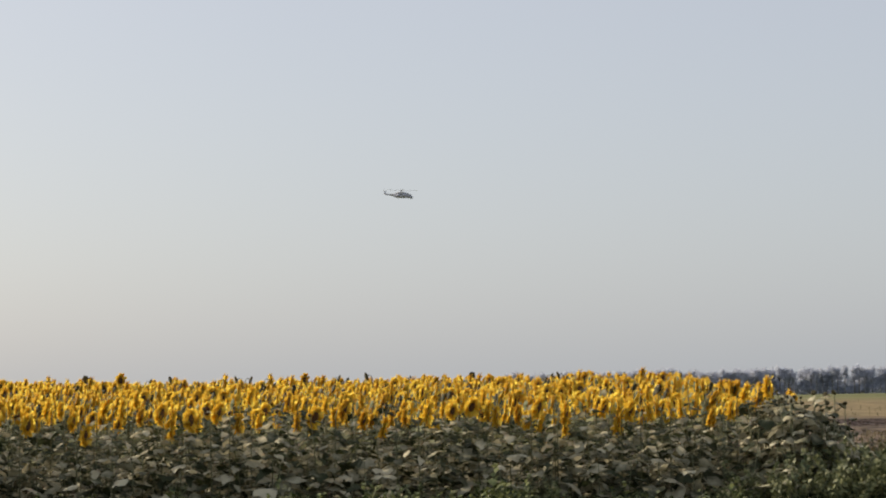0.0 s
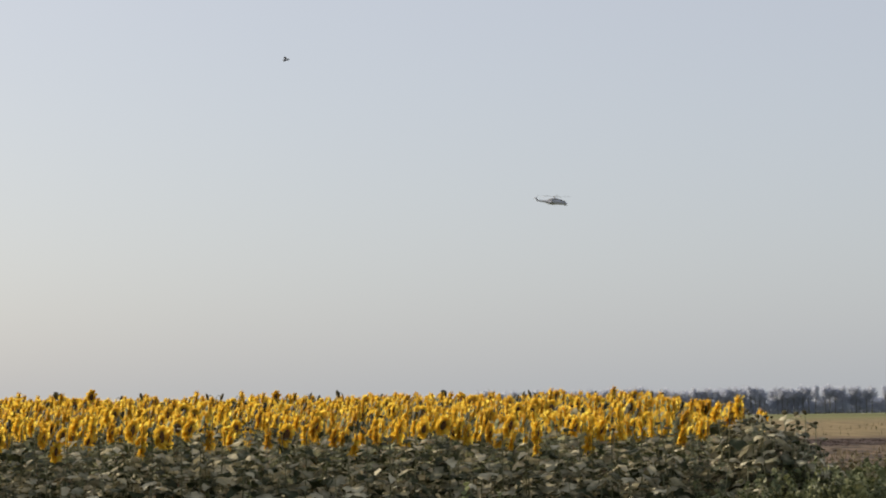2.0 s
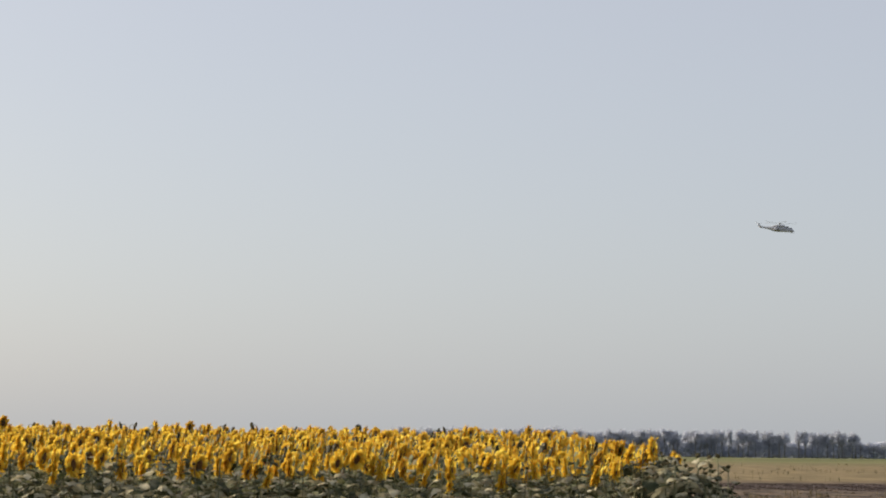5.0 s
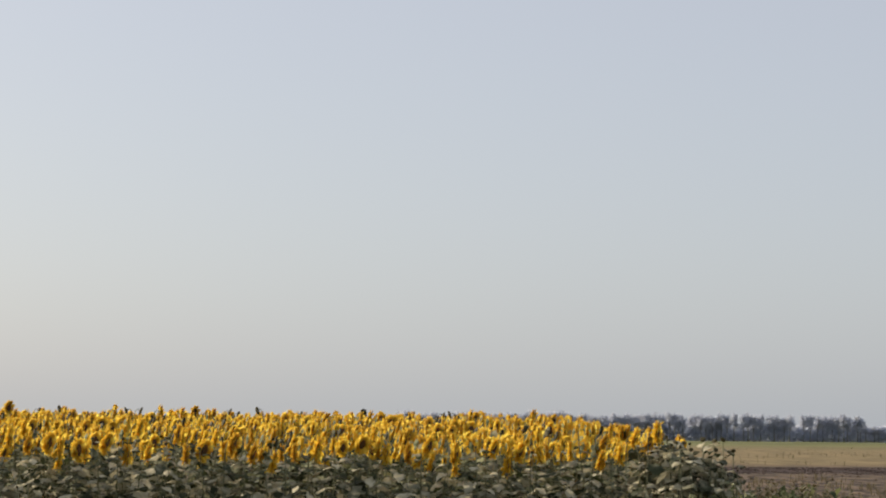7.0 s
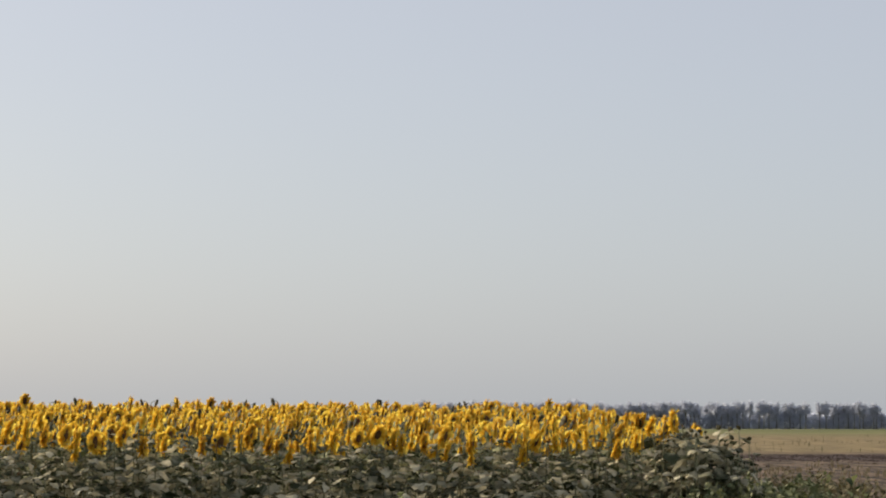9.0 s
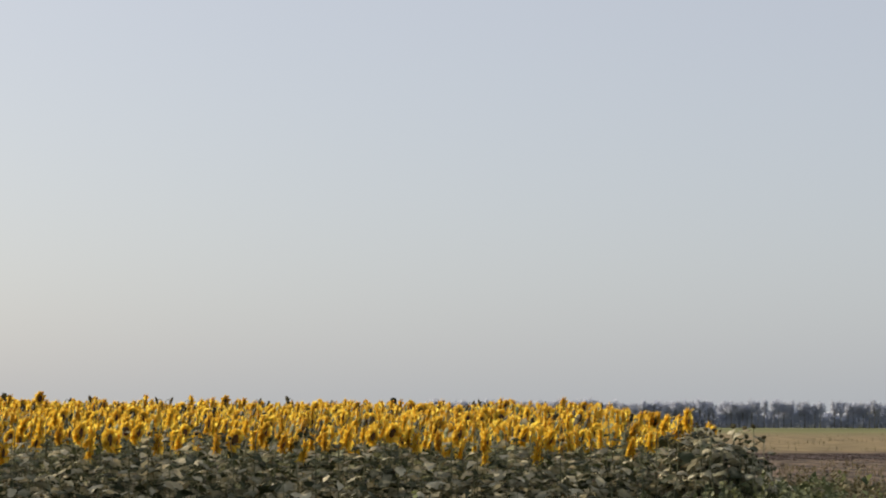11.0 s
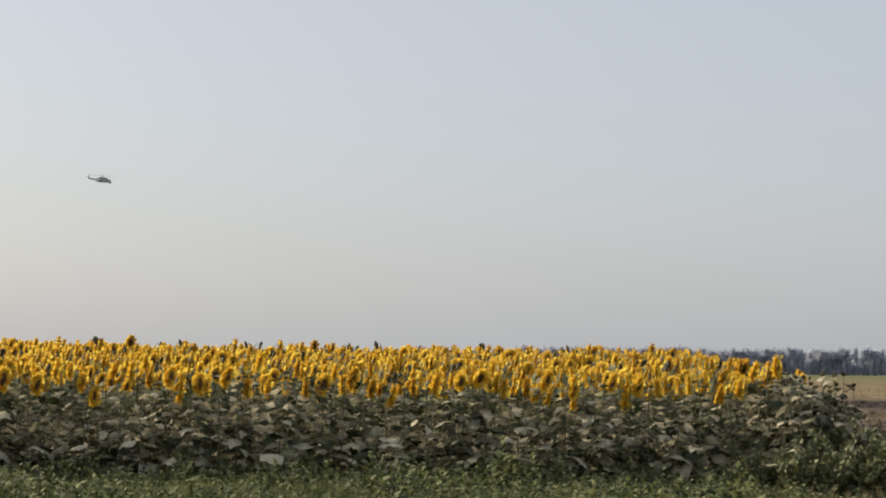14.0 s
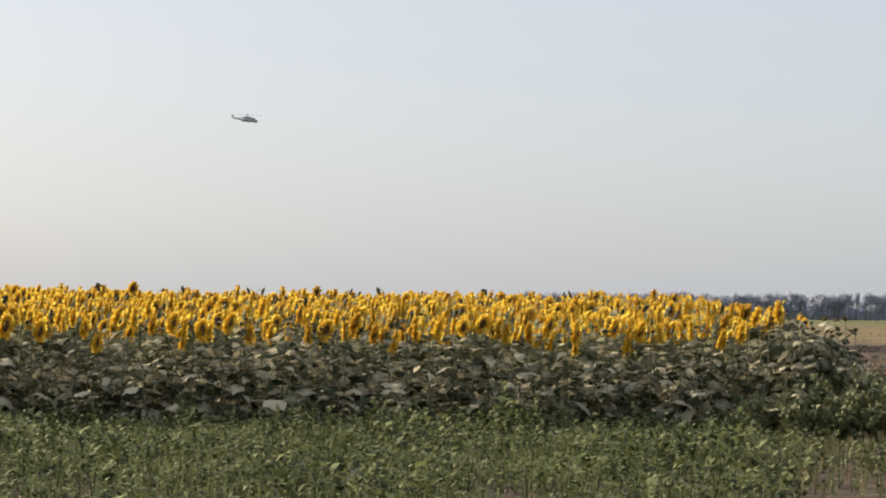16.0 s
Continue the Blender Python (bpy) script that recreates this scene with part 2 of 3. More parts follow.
def petals_shape(r, count=22, radius=0.125, disc=0.062, whorls=((0.55, 0.85), (0.18, 1.0), (-0.20, 1.0), (-0.55, 0.9))):
    """Shaggy whorls of long, blunt-pointed petals round +z."""
    v, f = [], []
    for whorl, (lean, size) in enumerate(whorls):
        for k in range(count):
            a = 2 * math.pi * (k + 0.37 * whorl) / count + r.normal(0, 0.08)
            ln = (radius - disc) * size * r.uniform(0.80, 1.18)
            up, sag = lean + r.normal(0, 0.18), r.normal(0, 0.15)
            c, s_ = math.cos(a), math.sin(a)
            w = r.uniform(0.42, 0.56) / count
            n = len(v)
            for d, side in ((-0.12, 0.55), (0.35, 1.0), (0.8, 0.85)):
                h = ln * (up * d + sag * d * d)
                for sd in (side * w, -side * w):
                    v.append((c * (disc + ln * d) - s_ * sd, s_ * (disc + ln * d) + c * sd, h))
            v.append((c * (disc + ln) - s_ * 0, s_ * (disc + ln), ln * (up + sag)))
            f += [(n, n + 2, n + 3), (n, n + 3, n + 1), (n + 2, n + 4, n + 5), (n + 2, n + 5, n + 3), (n + 4, n + 6, n + 5)]
    return np.array(v), f


def disc_shape(radius=0.066, sides=12):
    rings = [[(rr * radius * math.cos(2 * math.pi * k / sides), rr * radius * math.sin(2 * math.pi * k / sides), z) for k in range(sides)]
             for rr, z in ((0.98, -0.012), (1.0, 0.006), (0.72, 0.016), (0.35, 0.010))]
    return loft(rings)


def bract_shape(r, radius=0.070, count=11):
    v, f = [(0, 0, -0.045)], []
    for k in range(count):
        a0, a1, am = (2 * math.pi * (k + d) / count for d in (0, 1, 0.5))
        n = len(v)
        rt = radius * r.uniform(1.15, 1.4)
        v += [(radius * math.cos(a0), radius * math.sin(a0), -0.015), (radius * math.cos(a1), radius * math.sin(a1), -0.015),
              (rt * math.cos(am), rt * math.sin(am), r.uniform(-0.03, 0.01))]
        f += [(0, n + 1, n), (n, n + 1, n + 2)]
    return np.array(v), f


def stem_shape(h, neck=0.10, sides=5, thick=0.0095):
    path = [(0, 0, -0.05), (0.01, 0.006, h * 0.4), (0, 0, h - 0.12), (-0.02, 0, h - 0.03), (-0.06, 0, h + 0.005), (-neck, 0, h - 0.02)]
    return tube(path, [thick * 1.15, thick, thick * 0.85, thick * 0.7, thick * 0.6, thick * 0.75], sides)


def head_pose(h, neck=0.10, nod=15):
    """A head at the stem's end that looks along -x and nods by so many degrees."""
    return pose(-neck, 0, h - 0.02, 0, -90 - nod, 0) @ pose(0, 0, 0.03) @ Matrix.Diagonal((1.15, 0.92, 1.0, 1.0))


LEAVES = [leaf_shape(rng, rng.uniform(0.17, 0.26), rng.uniform(0.11, 0.18)) for _ in range(9)]
LEAVES_FAR = [leaf_shape(rng, rng.uniform(0.16, 0.24), rng.uniform(0.12, 0.19), 5, 1) for _ in range(9)]
PETALS = [petals_shape(rng, 20, rng.uniform(0.130, 0.150)) for _ in range(4)]
PETALS_FAR = [petals_shape(rng, 14, rng.uniform(0.130, 0.150), 0.062, ((0.45, 0.9), (0.0, 1.0), (-0.45, 0.95))) for _ in range(4)]
DISC = disc_shape()
BRACTS = [bract_shape(rng) for _ in range(3)]
LEAF_MESH = [smooth(mesh_of("leaf", [(*s, M_LEAF_ONE)])) for s in LEAVES]
PETAL_MESH = [mesh_of("petals", [(*s, m)]) for m in (M_PETAL, M_PETAL, M_PETAL_OLD) for s in PETALS]
DISC_MESH = smooth(mesh_of("seed_disc", [(*DISC, M_DISC)]))
BRACT_MESH = [mesh_of("bracts", [(*s, M_BRACT)]) for s in BRACTS]
BUD_MESH = [mesh_of("bud", [(*moved_shape, M_BUD) for moved_shape in ((b[0] * np.array((0.9, 0.9, 1.5)), b[1]), (DISC[0] * np.array((0.9, 0.9, 1.8)), DISC[1]))]) for b in BRACTS]
HEIGHTS = [1.0, 1.2, 1.35, 1.5, 1.62, 1.75]
BUD_STEM_MESH = [smooth(mesh_of("stem", [(*tube([(0, 0, -0.05), (0.01, 0.012, h * 0.5), (0, 0, h)], [0.012, 0.009, 0.006], 5), M_STEM)])) for h in HEIGHTS]
STEM_MESH = [smooth(mesh_of("stem", [(*stem_shape(h), M_STEM)])) for h in HEIGHTS]


def leaf_pose(h, k, count, r, low=0.15, high=0.87):
    z = h * (low + (high - low) * (k + r.uniform(-0.3, 0.3)) / max(count - 1, 1))
    z = min(max(z, 0.05), h - 0.05)
    return pose(0, 0, z, r.normal(0, 16), r.uniform(-14, 20), k * 137.5 + r.uniform(-30, 30))


def head_turn(r):
    """Heads look away from the low sun, along the crop's front and a little out of it; some stray."""
    return 180 - (r.normal(-3, 12) if r.random() > 0.13 else r.normal(38, 18))


def sunflower(x, y, height_index, turn, r, leaves=10, bloom=True, size=1.0, nod=None, scale=1.0, label="", heavy=1.0, lean=3.5):
    h = HEIGHTS[height_index]
    root = new("sunflower")
    root.matrix_basis = pose(x, y, float(terrain(x, y)), r.normal(0, lean), r.normal(0, lean), turn) @ Matrix.Scale(scale, 4)
    root.empty_display_size = 0.1
    part("stem", (STEM_MESH if bloom else BUD_STEM_MESH)[height_index], root)
    for k in range(leaves):
        s = r.uniform(0.75, 1.25) * heavy * (1.4 - 0.75 * k / leaves)
        part("leaf", LEAF_MESH[r.integers(len(LEAF_MESH))], root, leaf_pose(h, k, leaves, r, 0.06, 0.87 if bloom else 0.98) @ Matrix.Scale(s, 4))
    m = head_pose(h, nod=r.normal(8, 8) if nod is None else nod)
    if not bloom:
        m = pose(0, 0, h, r.normal(0, 35), r.normal(0, 35), 0)
    if bloom:
        head = part("flower_head", BRACT_MESH[r.integers(3)], root, m @ Matrix.Scale(size, 4))
        part("petals", PETAL_MESH[r.integers(12)], head)
        part("seed_disc", DISC_MESH, head)
    else:
        part("bud", BUD_MESH[r.integers(3)], root, m @ Matrix.Scale(size, 4), "dark closed bud")
    label = label or ("yellow sunflower with nodding head and dusty green leaves" if bloom else "spindly sunflower with a dark closed bud")
    return tagged(root, label, "sunflower", "sunflowers of the first rows")


# the heads that stand out along the crop's front: sideways and upward slope from the eye, turn towards the track
FRONT_HEADS = [
    (-0.1953, -0.0032, 23), (-0.1838, -0.0089, 17), (-0.1764, -0.0026, -5), (-0.1640, -0.0080, 9), (-0.1592, -0.0139, 13),
    (-0.1499, -0.0020, -4), (-0.1432, -0.0029, -4), (-0.1248, -0.0053, 18), (-0.1217, -0.0122, -1), (-0.1089, -0.0091, 3),
    (-0.0995, -0.0051, 16), (-0.0922, -0.0100, 4), (-0.0821, -0.0095, 0), (-0.0667, -0.0099, 1), (-0.0588, -0.0078, 37),
    (-0.0464, -0.0048, 13), (-0.0369, -0.0092, 16), (-0.0183, -0.0090, 3), (-0.0084, -0.0065, 7), (0.0017, -0.0059, 31),
    (0.0208, -0.0088, 10), (0.0312, -0.0087, 11), (0.0406, -0.0055, 27), (0.0518, -0.0081, 15), (0.0503, -0.0141, 9),
    (0.0683, -0.0060, 26), (0.0741, -0.0134, 12), (0.0795, -0.0072, 22), (0.0881, -0.0084, 12), (0.1146, -0.0107, 13),
    (0.1245, -0.0086, 16), (0.1302, -0.0007, 15), (0.1393, 0.0014, 20),
]


def front_rows():
    r = np.random.default_rng(21)
    taken = []
    for u, v, turn in FRONT_HEADS:
        y = FRONT + r.uniform(0.0, 0.4)
        x = u * y
        want = EYE + v * y - float(terrain(x, y)) + 0.02
        i = int(np.argmin([abs(h - want) for h in HEIGHTS]))
        sunflower(x - 0.10 * math.cos(radians(turn)), y + 0.10 * math.sin(radians(turn)), i, 180 - turn, r, 22 if u < 0.12 else 14, True, r.uniform(0.98, 1.16), scale=want / HEIGHTS[i], lean=0.8)
        taken.append(x)
    for row in range(3):
        y0 = FRONT + 0.15 + 0.7 * row
        x = -9.5
        while x < EDGE - 0.1:
            x += r.uniform(0.20, 0.38)
            if row == 0 and min(abs(x - t) for t in taken) < 0.12:
                continue
            y = y0 + r.normal(0, 0.09)
            bare = noise.noise((x * 0.55, 3.0, row * 0.3)) > 0.18
            if x > 4.0:
                i = int(r.choice([3, 4]))
            elif row == 0:
                i = int(r.choice([2, 3, 4], p=[0.2, 0.5, 0.3]))
            else:
                i = int(r.choice([3, 4, 5], p=[0.35, 0.45, 0.2]))
            bloom = x < EDGE - 0.74 and (x > 3.5 or r.random() > (0.40 if row == 0 else 0.12) + (0.35 if bare else 0.0))
            sunflower(x, y, i, head_turn(r), r, 24 if row == 0 else 16, bloom, r.uniform(0.80, 1.14) if bloom else r.uniform(0.35, 0.55), scale=r.uniform(0.93, 1.05), heavy=1.10 if row == 0 else 1.05)


front_rows()


def broad_leaved():
    """Low plants with very broad pale leaves along the crop's foot."""
    r = np.random.default_rng(44)
    for u in (0.079, 0.0235, -0.115, 0.1075, 0.066, -0.035, -0.160, -0.075, 0.045, -0.005, 0.094, -0.137):
        y = FRONT - r.uniform(0.15, 0.35)
        sunflower(u * y, y, 0, r.uniform(0, 360), r, 8, False, 0.3, scale=r.uniform(0.8, 1.0), heavy=1.55, label="low sunflower plant with broad pale dusty leaves")


broad_leaved()


def spindly_corner():
    """Thin plants with dark closed heads, past the corner of the crop."""
    r = np.random.default_rng(5)
    for u, v, leaves in ((0.1525, -0.0030, 12), (0.1627, -0.0014, 13), (0.1664, -0.0024, 13), (0.1703, -0.0015, 13), (0.1738, -0.0062, 10), (0.1580, -0.0060, 10)):
        y = FRONT + r.uniform(0.0, 0.6)
        want = EYE + v * y
        sunflower(u * y, y, 4, r.uniform(-40, 60), r, leaves, False, 0.55, scale=want / HEIGHTS[4], heavy=0.95, lean=1.2)


spindly_corner()


def leafy_corner():
    """Low leafy plants without flowers that close the crop's corner."""
    r = np.random.default_rng(6)
    for k in range(52):
        u = r.uniform(0.136, 0.183)
        y = FRONT + r.uniform(-0.6, 1.8)
        top = 1.60 - 0.30 * float(step(0.148, 0.172, u)) - 0.55 * float(step(0.171, 0.185, u)) + r.normal(0, 0.06)
        sunflower(u * y, y, 1, r.uniform(0, 360), r, 12, False, 0.28, scale=top / HEIGHTS[1], heavy=0.98, label="low leafy sunflower plant not yet in bloom")
    for u, y, top in ((0.130, 31.3, 1.05), (0.143, 30.9, 1.10), (0.152, 30.5, 0.80)):
        sunflower(u * y, y, 1, r.uniform(0, 360), r, 14, False, 0.28, scale=top / HEIGHTS[1], heavy=0.95, label="low leafy sunflower plant not yet in bloom")


leafy_corner()


def crop():
    """The rest of the field: thousands of plants in one mesh."""
    r = np.random.default_rng(33)
    plans, tall = [], []
    for k in range(16):
        h = r.uniform(1.50, 1.72) if k < 15 else 1.68
        tall.append(h + (0.12 if k < 15 else 0.0))
        bloom = k < 13
        shapes = [(*stem_shape(h, sides=4), M_STEM)]
        n = 12
        for j in range(n):
            L = LEAVES_FAR[r.integers(len(LEAVES_FAR))]
            shapes.append((moved(L[0], leaf_pose(h, j, n, r, 0.18) @ Matrix.Scale(r.uniform(0.9, 1.25) * (1.3 - 0.6 * j / n), 4)), L[1], M_LEAF if j < n // 2 else M_LEAF_UPPER))
        m = head_pose(h, nod=r.normal(8, 9)) @ Matrix.Scale(r.uniform(0.85, 1.1), 4)
        B = BRACTS[r.integers(3)]
        if bloom:
            P = PETALS_FAR[r.integers(4)]
            shapes += [(moved(P[0], m), P[1], M_PETAL_OLD if k % 3 == 2 else M_PETAL), (moved(B[0], m), B[1], M_BRACT), (moved(DISC[0], m), DISC[1], M_DISC)]
        else:
            shapes += [(moved(B[0] * 0.95, m), B[1], M_BUD), (moved(DISC[0] * 0.95, m), DISC[1], M_BUD)]
        plans.append(shapes)
    spots = []
    for row in range(38):
        y0 = FRONT + 0.1 + 0.7 * row
        x = -18.0 if row > 2 else -16.0
        end = min(EDGE - 0.3, 0.1420 * y0) if row > 2 else -9.6
        while x < end:
            x += r.uniform(0.19, 0.37)
            spots.append((x + r.normal(0, 0.04), y0 + r.normal(0, 0.1)))
    out = []
    for x, y in spots:
        shapes = plans[r.integers(len(plans))]
        patchy = y < 41 and noise.noise((x * 0.75, y * 0.35, 5.0)) > 0.22
        if patchy and r.random() < 0.75:
            shapes = plans[15]
        s = r.normal(1.0, 0.030) + 0.04 * noise.noise((x * 0.9, y * 0.5, 2.0)) - (0.14 if patchy else 0.0)
        m = pose(x, y, float(terrain(x, y)), r.normal(0, 3), r.normal(0, 3), head_turn(r)) @ Matrix.Scale(s, 4)
        cut = shapes if y < 39 else [shapes[0]] + shapes[8:]
        for v, f, mat in cut:
            out.append((moved(v, m), f, mat))
    # single tall ones that stand over the rest
    for u, v, k, t in ((-0.0322, 0.0100, 15, 28), (-0.156, 0.0110, 15, 60), (-0.1535, 0.0102, 15, -40), (0.0217, 0.0098, 3, 40), (-0.089, 0.0096, 15, 10), (0.012, 0.0094, 15, 80), (-0.118, 0.0100, 15, 30), (0.052, 0.0090, 15, 0)):
        y = 49.0
        x = u * y
        want = EYE + v * y - float(terrain(x, y))
        for vv, f, mat in plans[k]:
            out.append((moved(vv, pose(x, y, float(terrain(x, y)), 0, 0, t) @ Matrix.Scale(want / tall[k], 4)), f, mat))
    ob = new("sunflower_crop", mesh_of("sunflower_crop", out))
    tagged(ob, "dense field of blooming yellow sunflowers on a gentle rise", "sunflower field", kind="stuff")


crop()


# ---- weeds and dry growth ----
def sprig(r, h, n, size):
    """An upright weed with pairs of small pointed leaves."""
    v, f = [], []
    lean = r.normal(0, 0.15, 2)
    for k in range(n):
        t = (k + 0.6) / n
        a = r.uniform(0, 2 * math.pi)
        px, py, pz = lean[0] * h * t, lean[1] * h * t, h * t
        ln = size * r.uniform(0.6, 1.3) * (1.15 - 0.5 * t)
        w = ln * r.uniform(0.26, 0.42)
        el = r.uniform(-0.3, 1.3)
        c, s = math.cos(a), math.sin(a)
        base = len(v)
        for d, side, up in ((0.01, 0, 0), (ln * 0.5, w, el * ln * 0.5), (ln * 0.5, -w, el * ln * 0.5), (ln, 0, el * ln * 0.7)):
            v.append((px + c * d - s * side, py + s * d + c * side, pz + up))
        f += [(base, base + 1, base + 2), (base + 1, base + 3, base + 2)]
    base = len(v)
    v += [(-0.004, 0, -0.03), (0.004, 0, -0.03), (lean[0] * h, lean[1] * h, h)]
    f.append((base, base + 1, base + 2))
    return np.array(v), f


def broad_sprig(r, h, n, size):
    """A low weed with rounded, cupped leaves."""
    v, f = [], []
    for k in range(n):
        a, el = k * 2.4 + r.uniform(-0.5, 0.5), r.uniform(-0.5, 1.3)
        c, s, z0 = math.cos(a), math.sin(a), h * (0.25 + 0.75 * k / n)
        ln = size * r.uniform(0.7, 1.3)
        b = len(v)
        for d, side in ((0.15, 0.0), (0.45, 0.38), (0.45, -0.38), (0.85, 0.34), (0.85, -0.34), (1.15, 0.0)):
            v.append((c * d * ln - s * side * ln, s * d * ln + c * side * ln, z0 + ln * (el * d - 0.35 * d * d + 0.3 * abs(side))))
        f += [(b, b + 1, b + 2), (b + 1, b + 3, b + 4), (b + 1, b + 4, b + 2), (b + 3, b + 5, b + 4)]
    b = len(v)
    v += [(-0.004, 0, -0.03), (0.004, 0, -0.03), (0, 0, h)]
    f.append((b, b + 1, b + 2))
    return np.array(v), f


def grass_tuft(r, h, n):
    v, f = [], []
    for k in range(n):
        a = r.uniform(0, 2 * math.pi)
        out = r.uniform(0.05, 0.35) * h
        w = r.uniform(0.003, 0.006)
        hh = h * r.uniform(0.6, 1.1)
        c, s = math.cos(a), math.sin(a)
        b = len(v)
        v += [(-s * w, c * w, -0.02), (s * w, -c * w, -0.02), (c * out * 0.4 - s * w, s * out * 0.4 + c * w, hh * 0.6), (c * out * 0.4 + s * w, s * out * 0.4 - c * w, hh * 0.6), (c * out, s * out, hh)]
        f += [(b, b + 1, b + 3), (b, b + 3, b + 2), (b + 2, b + 3, b + 4)]
    return np.array(v), f


def scatter(name, label, category, shapes, mat, spots, r, lo=0.8, hi=1.2):
    """spots: x, y, size. One mesh of them all."""
    vs, fs, base = [], [], 0
    for x, y, s in spots:
        v, f = shapes[r.integers(len(shapes))]
        m = pose(x, y, float(terrain(x, y)), 0, 0, r.uniform(0, 360)) @ Matrix.Scale(s * r.uniform(lo, hi), 4)
        vs.append(moved(v, m))
        fs.append(np.asarray(f) + base)
        base += len(v)
    ob = new(name, mesh_of(name, [(np.concatenate(vs), np.concatenate(fs), mat)]))
    return tagged(ob, label, category, kind="stuff")


def weed_cover(x, y):
    """How thickly weeds stand: dense before the crop, thin on the track past its corner."""
    c = noise.noise((x * 0.55, y * 0.4, 3.0))
    bare = float(step(1.9, 3.4, x + 0.30 * min(0.0, 25 - y))) * 0.86
    return max(0.0, min(1.0, 0.95 + 0.25 * c - bare * (0.75 + 0.5 * noise.noise((x * 0.9, y * 0.7, 8.0)))))


def undergrowth():
    r = np.random.default_rng(55)
    sprigs = [sprig(r, r.uniform(0.18, 0.36), int(r.integers(12, 20)), r.uniform(0.05, 0.105)) for _ in range(12)]
    spots, dry = [], []
    for _ in range(15000):
        y = 17.5 + 15.5 * math.sqrt(r.random())
        x = r.uniform(-0.26 * y - 0.5, 0.29 * y + 0.5)
        if y > 31.6 and x < EDGE and r.random() < 0.5:
            continue
        if r.random() < weed_cover(x, y):
            patch = 0.82 + 0.8 * noise.noise((x * 0.8, y * 0.45, 1.0))
            spots.append((x, y, patch * (r.uniform(1.2, 1.5) if r.random() < 0.08 else 1.0) * (1.0 + 0.35 * float(step(29.8, 31.2, y)))))
        elif r.random() < 0.15:
            dry.append((x, y, r.uniform(0.5, 1.0)))
    broad = [broad_sprig(r, r.uniform(0.12, 0.30), int(r.integers(6, 11)), r.uniform(0.05, 0.085)) for _ in range(10)]
    leafy = []
    for _ in range(4200):
        y = 19 + 13 * math.sqrt(r.random())
        x = r.uniform(-0.26 * y, 0.27 * y)
        near_corner = x > 1.0 and y > 25
        if r.random() < (0.5 if near_corner else 0.25) * (0.6 + 0.8 * noise.noise((x * 0.7, y * 0.5, 6.0)) + (1.1 if y > 30.2 else 0.0)):
            leafy.append((x, y, r.uniform(0.7, 1.3) * (1.15 if y > 30.6 else 1.0 if near_corner else 0.8)))
    scatter("broad_weeds", "pale broad-leaved weeds at the crop's foot", "weeds", broad, M_BROADWEED, leafy, r)
    scatter("weeds", "low dense green weeds in front of the crop", "weeds", sprigs, M_WEED, spots, r)
    for _ in range(3400):
        y = 32 + 62 * r.random() ** 1.5
        x = r.uniform(max(EDGE + 0.4, 0.12 * y), 0.3 * y + 2)
        if noise.noise((x * 0.5, y * 0.16, 9.0)) > 0.0:
            dry.append((x, y, r.uniform(0.4, 1.2)))
    tufts = [grass_tuft(r, r.uniform(0.2, 0.35), 9) for _ in range(8)]
    stalky = []
    for _ in range(3000):
        y = 31.5 + 24 * r.random() ** 1.6
        x = r.uniform(max(EDGE + 0.7, 0.175 * y), 0.29 * y + 1)
        if noise.noise((x * 0.6, y * 0.3, 12.0)) > -0.05:
            stalky.append((x, y, r.uniform(0.6, 1.7)))
    scatter("track_weeds", "dull half-dry weeds along the edge of bare soil", "weeds", sprigs, M_HALFDRY, stalky, r)
    far = []
    for _ in range(1500):
        y = 140 + 200 * r.random()
        x = r.uniform(0.1 * y, 0.3 * y + 4)
        if noise.noise((x * 0.09, y * 0.03, 17.0)) > 0.16:
            far.append((x, y, r.uniform(0.5, 1.3)))
    scatter("stubble_tufts", "dull tufts of regrowth in the far stubble", "grass", tufts, M_HALFDRY, far, r)
    blades = []
    for _ in range(5200):
        y = 18 + 14 * math.sqrt(r.random())
        x = r.uniform(-0.26 * y, 0.2 * y)
        if r.random() < weed_cover(x, y) * (0.7 + 0.8 * noise.noise((x * 0.5, y * 0.4, 14.0))):
            blades.append((x, y, r.uniform(0.5, 1.0)))
    scatter("green_grass", "upright green grass blades among the weeds", "grass", tufts, M_WEED, blades, r)
    scatter("dry_grass", "dry straw-coloured grass on bare soil", "grass", tufts, M_DRY, dry, r)


undergrowth()


